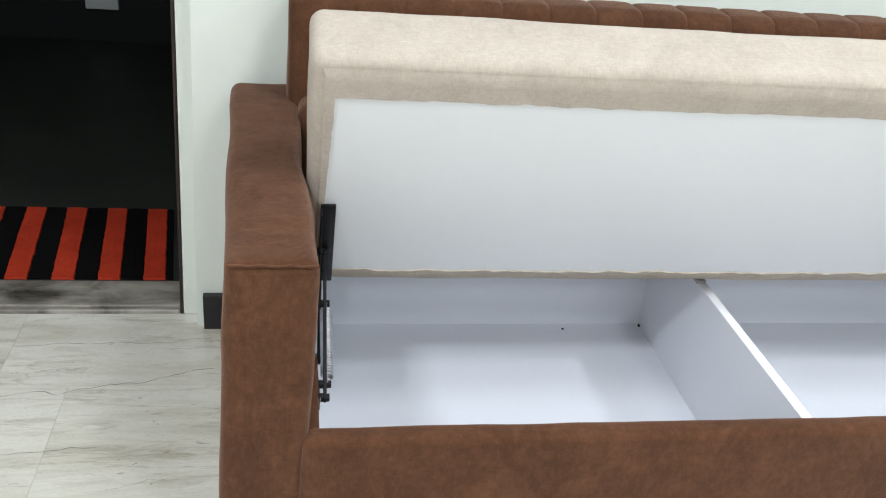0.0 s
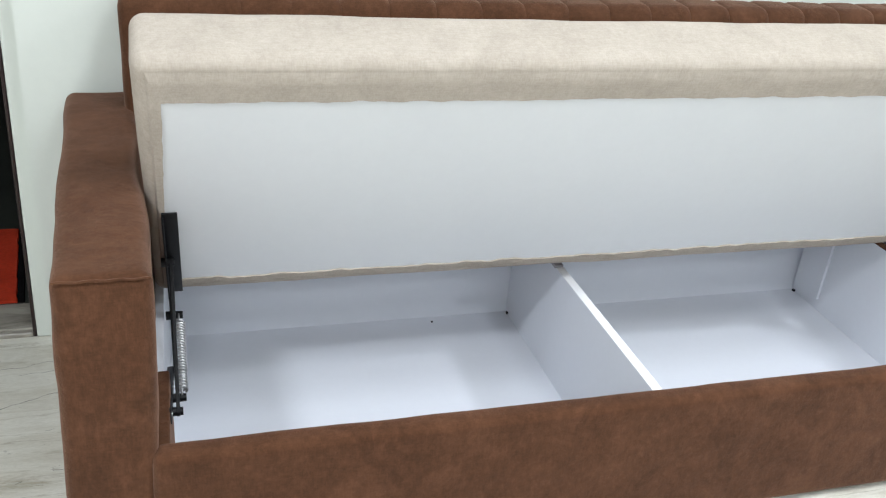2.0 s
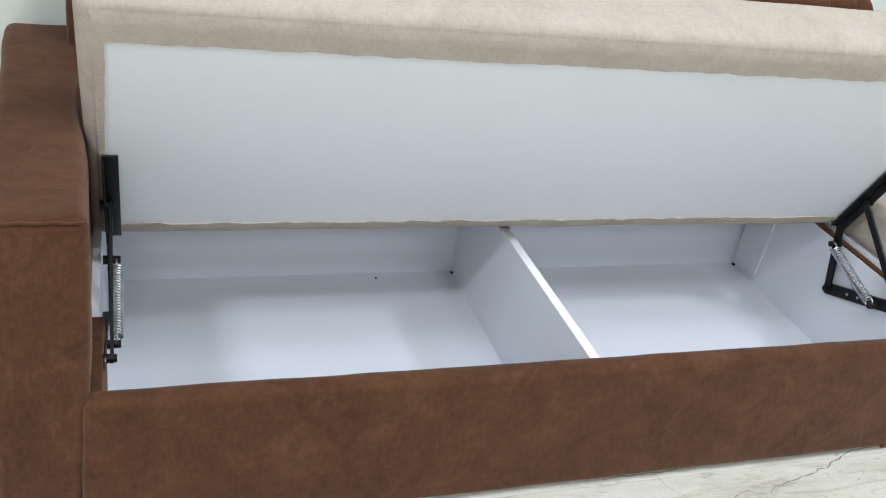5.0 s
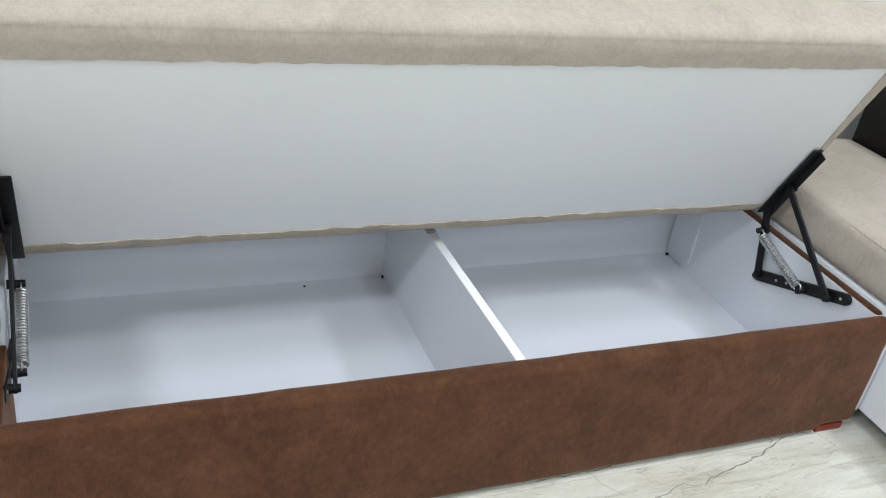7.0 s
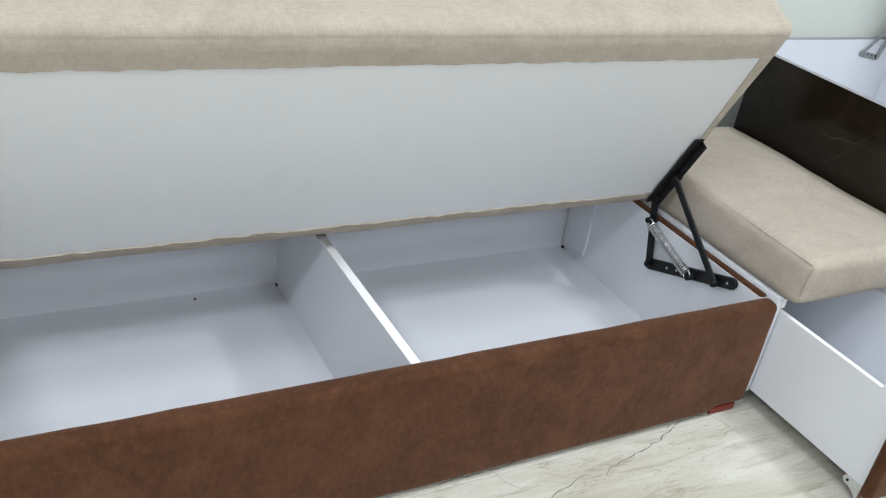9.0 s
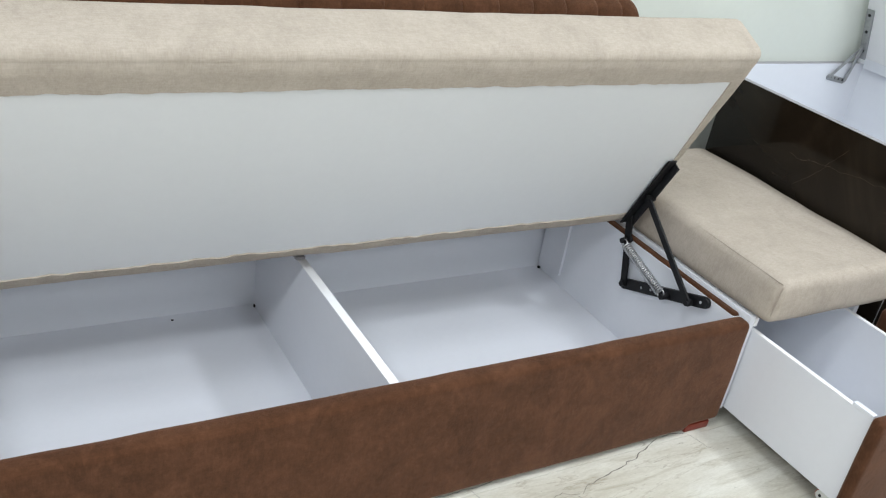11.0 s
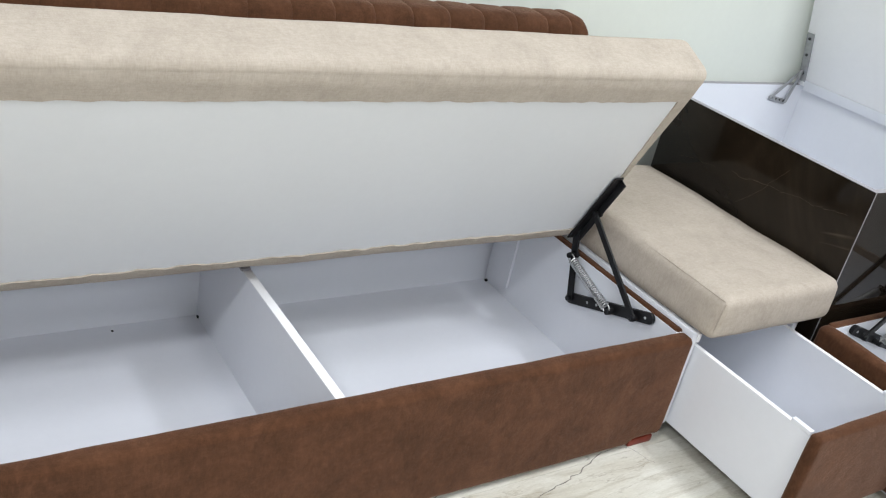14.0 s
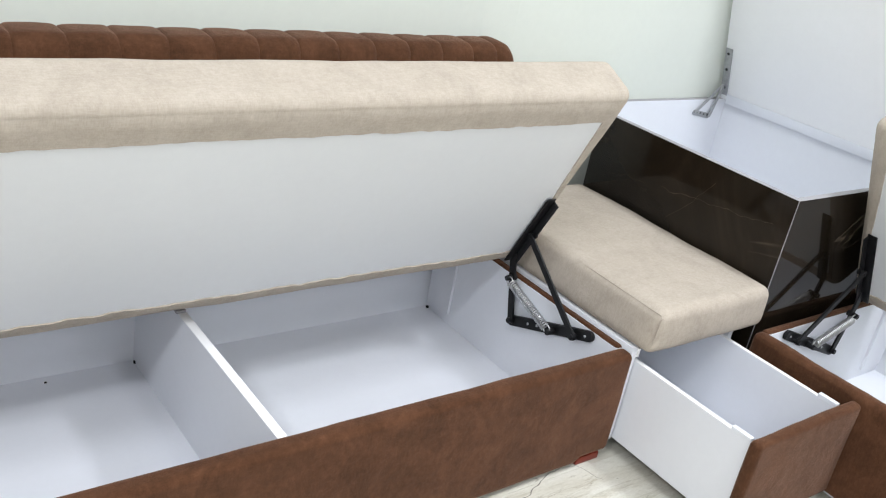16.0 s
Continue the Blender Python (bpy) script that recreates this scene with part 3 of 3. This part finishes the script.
def seat_shape():
    bm = soft(0.957, 1.438, -0.048, 0.735, 0.332, 0.453, 0.027, (26, 40, 8), 0.004, 5.0, 0.007, 6.0)
    for v in bm.verts:
        v.co.x += (0.016 + 0.03 * max(0.0, v.co.y)) * max(0.0, min(1.0, (1.2 - v.co.x) / 0.24)) * (v.co.z - 0.30) / 0.15
    return bm


seat = tagged(part("seat_cushion", seat_shape(), CREAM), "cream fabric box cushion on the drawer cabinet", "cushion")
part("piping", tube([(0.977 + 0.0225 * k / 40, -0.040 + 0.74 * k / 40, 0.4445) for k in range(41)], 0.002, 6), CREAM, seat)
part("piping", tube([(0.967 + 0.010 * k / 10, -0.044, 0.36 + 0.08 * k / 10) for k in range(11)], 0.002, 6), CREAM, seat)

# ---- corner table with raised lid ----
tab = thing("corner_table", "dark marble-laminate storage table with its white lid open", "table")
TX0, TX1, TY0, TY1, TZ = 1.436, 2.215, -0.03, 0.822, 0.704
CX, CY = 1.60, 0.72


def slab(points, z0, z1):
    """An upright slab over a polygon of the plan."""
    bm = bmesh.new()
    f = bm.faces.new([bm.verts.new((x, y, z0)) for x, y in points])
    g = bmesh.ops.extrude_face_region(bm, geom=[f])
    for v in g["geom"]:
        if isinstance(v, bmesh.types.BMVert):
            v.co.z = z1
    bmesh.ops.recalc_face_normals(bm, faces=bm.faces)
    return bm


part("corner_panel", slab(((TX0, CY + 0.0005), (CX, TY1), (CX + 0.015, TY1), (TX0 + 0.012, CY + 0.0005)), 0.03, TZ), TABLE, tab, "dark marble laminate panel", None, False)
part("corner_lining", slab(((TX0 + 0.0125, CY + 0.0005), (CX + 0.0155, TY1 - 0.0185), (CX + 0.022, TY1 - 0.0185), (TX0 + 0.019, CY + 0.0005)), 0.2, TZ - 0.001), WHITE, tab, "", None, False)
part("edge_band", slab(((TX0 - 0.0005, CY + 0.0005), (CX - 0.0005, TY1), (CX + 0.022, TY1), (TX0 + 0.0185, CY + 0.0005)), TZ + 0.0002, TZ + 0.0015), GREY_EDGE, tab)
part("left_panel", block(TX0, TX0 + 0.012, TY0, CY, 0.03, TZ), TABLE, tab, "dark marble laminate panel", None, False)
part("front_panel", block(TX0 + 0.0125, TX1, TY0, TY0 + 0.012, 0.03, TZ), TABLE, tab, "dark marble laminate panel", None, False)
part("left_lining", block(TX0 + 0.0125, TX0 + 0.018, TY0 + 0.0125, CY, 0.2, TZ - 0.001), WHITE, tab, "", None, False)
part("front_lining", block(TX0 + 0.0185, TX1 - 0.0185, TY0 + 0.0125, TY0 + 0.018, 0.2, TZ - 0.001), WHITE, tab, "", None, False)
part("back_panel", block(CX + 0.0225, TX1, TY1 - 0.018, TY1, 0.03, TZ), WHITE, tab, "", None, False)
part("right_panel", block(TX1 - 0.018, TX1, TY0 + 0.0125, TY1 - 0.0185, 0.03, TZ), WHITE, tab, "", None, False)
part("inner_floor", slab(((TX0 + 0.0195, TY0 + 0.0185), (TX1 - 0.0185, TY0 + 0.0185), (TX1 - 0.0185, TY1 - 0.0185), (CX + 0.0225, TY1 - 0.0185), (TX0 + 0.0195, CY)), 0.2, 0.215), WHITE, tab, "", None, False)
part("edge_band", block(TX0 - 0.0005, TX0 + 0.0185, TY0, CY, TZ + 0.0002, TZ + 0.0015), GREY_EDGE, tab)
part("edge_band", block(TX0 + 0.019, TX1, TY0 - 0.0005, TY0 + 0.0185, TZ + 0.0002, TZ + 0.0015), GREY_EDGE, tab)
part("edge_band", block(CX + 0.0225, TX1, TY1 - 0.0185, TY1 + 0.0005, TZ + 0.0002, TZ + 0.0015), GREY_EDGE, tab)
part("edge_strip", block(TX0 - 0.0008, TX0 + 0.0008, TY0 - 0.0008, TY0 + 0.0008, 0.03, TZ), GREY_EDGE, tab)
part("plinth", block(TX0 + 0.1, TX1 - 0.03, TY0 + 0.03, TY1 - 0.06, 0.0, 0.0295), TABLE, tab)
LT2 = Matrix.Translation((2.168, 0, 0.706)) @ Matrix.Rotation(radians(-15.5), 4, "Y")
lid2 = part("table_lid", block(0.0, 0.022, TY0, TY1 - 0.01, 0.0, 0.76, 0.002), EDGE, tab, "white raised table lid", LT2)
for a in ((TY0, TY1 - 0.04, -0.012, 0.026), (TY0, TY1 - 0.01, 0.722, 0.758)):
    part("lid_rim", block(-0.003, -0.0005, a[0], a[1], a[2], a[3], 0.001), WHITE, lid2, "", LT2)
part("glass", block(0.0225, 0.027, TY0 + 0.04, TY1 - 0.05, 0.04, 0.72), GREY_EDGE, lid2, "grey glass inlay", LT2, False)
# grey steel lid support
plate = part("lid_plate", block(-0.006, -0.0005, 0.779, 0.809, 0.02, 0.20, 0.0015), GREY_METAL, tab, "grey steel lid support", LT2)
# black discs drawn for the plate's three dark holes
for z in (0.05, 0.12, 0.18):
    part("screw_or_hole", bolt(-0.0068, 0.794, z, 0.006, 0.002), BLACK_METAL, plate, "", LT2)
sup = part("support", flat_bar((2.026, 0.656), (2.112, 0.640), 0.02, -0.803, -0.800), GREY_METAL, tab, "grey steel lid support", Matrix(((0, 1, 0, 0), (-1, 0, 0, 0), (0, 0, 1, 0), (0, 0, 0, 1))))
part("arm", flat_bar((2.028, 0.660), (2.142, 0.758), 0.014, -0.799, -0.796), GREY_METAL, sup, "", Matrix(((0, 1, 0, 0), (-1, 0, 0, 0), (0, 0, 1, 0), (0, 0, 0, 1))))
part("arm", flat_bar((2.110, 0.645), (2.142, 0.758), 0.016, -0.7955, -0.7925), GREY_METAL, sup, "", Matrix(((0, 1, 0, 0), (-1, 0, 0, 0), (0, 0, 1, 0), (0, 0, 0, 1))))

# black dots drawn for the dark of the support's four holes
for k in range(4):
    part("screw_or_hole", block(2.034 + 0.022 * k, 2.040 + 0.022 * k, 0.7975, 0.7995, 0.6535 - 0.004 * k, 0.6595 - 0.004 * k, 0.001), BLACK_METAL, sup)

# ---- ceiling lamps, all out of view, added fill included ----
for x, y, sx, sy, _ in LAMPS:
    lamp_ob = thing("unseen_ceiling_lamp", "unseen square white ceiling panel lamp", "ceiling light", "ceiling lights")
    for k in (-1, 1):
        part("frame", block(x + k * (sx / 2 + 0.015) - 0.015, x + k * (sx / 2 + 0.015) + 0.015, y - sy / 2, y + sy / 2, CEIL - 0.03, CEIL), EDGE, lamp_ob)
    part("diffuser", block(x - sx / 2, x + sx / 2, y - sy / 2, y + sy / 2, CEIL - 0.018, CEIL - 0.010), LED, lamp_ob)

# ---- floor of marble tiles ----
floor = structure("floor", block(-3.0, 2.36, -4.0, 1.0, -0.06, -0.0015), GROUT, "pale beige veined marble tile floor", "floor")
tile_mesh = None
for j in range(-8, 2):
    y0 = 0.58 + 0.6 * j
    y1 = min(y0 + 0.6, WY + 0.056)
    if y0 > WY:
        continue
    off = -1.667 if j == 0 else (-1.50 if j == -1 else -1.25)
    for i in range(-2, 5):
        x0, x1 = max(-3.0, off + 1.2 * i), min(2.36, off + 1.2 * i + 1.2)
        if x1 - x0 < 0.02 or y1 <= -4.0:
            continue
        full = abs(x1 - x0 - 1.2) < 1e-6 and abs(y1 - y0 - 0.6) < 1e-6
        if full and tile_mesh:
            t = new("tile", tile_mesh)
            t.parent = floor
        else:
            w, d = x1 - x0, y1 - y0
            t = part("tile", block(0.0003, w - 0.0003, 0.0003, d - 0.0003, -0.012, 0.0), FLOOR, floor, smooth=False)
            if full:
                tile_mesh = t.data
        t.location = (x0, y0, 0)


def crack(points, width, seed):
    """A dark natural vein on the marble, as a very thin uneven strip."""
    bm = bmesh.new()
    pts = []
    for (xa, ya), (xb, yb) in zip(points, points[1:]):
        n = max(3, int(math.hypot(xb - xa, yb - ya) / 0.008))
        for k in range(n):
            t = k / n
            j = noise.noise(Vector((xa + (xb - xa) * t, ya, seed)) * 28) * 0.008 + noise.noise(Vector((xa + (xb - xa) * t, yb, seed)) * 90) * 0.003
            pts.append(Vector((xa + (xb - xa) * t, ya + (yb - ya) * t + j)))
    rows2 = []
    for i, p in enumerate(pts):
        d = (pts[min(i + 1, len(pts) - 1)] - pts[max(i - 1, 0)]).normalized()
        s = Vector((-d.y, d.x)) * width * 1.25 * (0.25 + 0.75 * abs(noise.noise(Vector((i * 0.21, seed, 2)))))
        rows2.append([bm.verts.new((q.x, q.y, 0.0006)) for q in (p - s, p + s)])
    for a, b in zip(rows2, rows2[1:]):
        bm.faces.new((a[0], a[1], b[1], b[0]))
    bmesh.ops.recalc_face_normals(bm, faces=bm.faces)
    return bm


for k, (pts, w) in enumerate((
        (((0.854, -0.007), (0.809, 0.001), (0.766, -0.004), (0.714, -0.021), (0.667, -0.039), (0.622, -0.056), (0.553, -0.065), (0.488, -0.086), (0.45, -0.099)), 0.0017),
        (((0.45, -0.099), (0.412, -0.085), (0.366, -0.098), (0.312, -0.11), (0.24, -0.13)), 0.0013),
        (((0.854, -0.007), (0.865, -0.033), (0.873, -0.069), (0.893, -0.091)), 0.0009),
        (((0.081, -0.003), (0.165, 0.0), (0.213, -0.003), (0.259, 0.001), (0.297, 0.012)), 0.0016),
        (((0.214, -0.006), (0.224, -0.045), (0.263, -0.089)), 0.0011),
        (((0.442, -0.1), (0.454, -0.126)), 0.0009),
        (((-1.661, 0.749), (-1.583, 0.755), (-1.481, 0.758), (-1.301, 0.759), (-1.18, 0.782)), 0.0014),
        (((-1.296, 0.725), (-1.237, 0.731), (-1.169, 0.744)), 0.0012),
        (((-1.641, 0.545), (-1.603, 0.553), (-1.545, 0.563), (-1.518, 0.549), (-1.445, 0.575), (-1.35, 0.591), (-1.282, 0.612), (-1.206, 0.644), (-1.162, 0.646)), 0.0015),
        (((-1.577, 0.641), (-1.51, 0.652), (-1.453, 0.655)), 0.0009),
        (((-1.586, 0.345), (-1.508, 0.351), (-1.49, 0.356), (-1.435, 0.36), (-1.385, 0.362)), 0.0013),
        (((-1.345, 0.318), (-1.329, 0.33)), 0.0015), (((-1.253, 0.334), (-1.235, 0.346)), 0.0015),
        (((-1.354, 0.231), (-1.308, 0.241), (-1.273, 0.255), (-1.224, 0.257)), 0.0007),
        (((-1.312, 0.305), (-1.297, 0.312)), 0.0013), (((-1.544, 0.255), (-1.515, 0.259)), 0.0012),
        (((-1.213, 0.506), (-1.186, 0.511)), 0.001), (((-1.185, 0.365), (-1.146, 0.37)), 0.001))):
    part("vein", crack(pts, w, k * 3.3 + 1), VEIN, floor, smooth=False)


# pale veins in the dark laminate
PALE_VEIN = laminate("pale_vein", (0.11, 0.085, 0.06), 0.25, 0.4)
TO_SIDE = Matrix(((0, 0, -1, TX0), (1, 0, 0, 0), (0, 1, 0, 0), (0, 0, 0, 1)))
for k, (pts, w) in enumerate((
        (((0.62, 0.53), (0.54, 0.55), (0.47, 0.553)), 0.0005),
        (((0.415, 0.564), (0.35, 0.568), (0.286, 0.582), (0.164, 0.594), (0.088, 0.605), (0.01, 0.62)), 0.0008),
        (((0.231, 0.653), (0.26, 0.61), (0.284, 0.577), (0.324, 0.529), (0.368, 0.484)), 0.0007))):
    part("vein", crack(pts, w, k * 5.1 + 2), PALE_VEIN, tab, "", TO_SIDE, False)
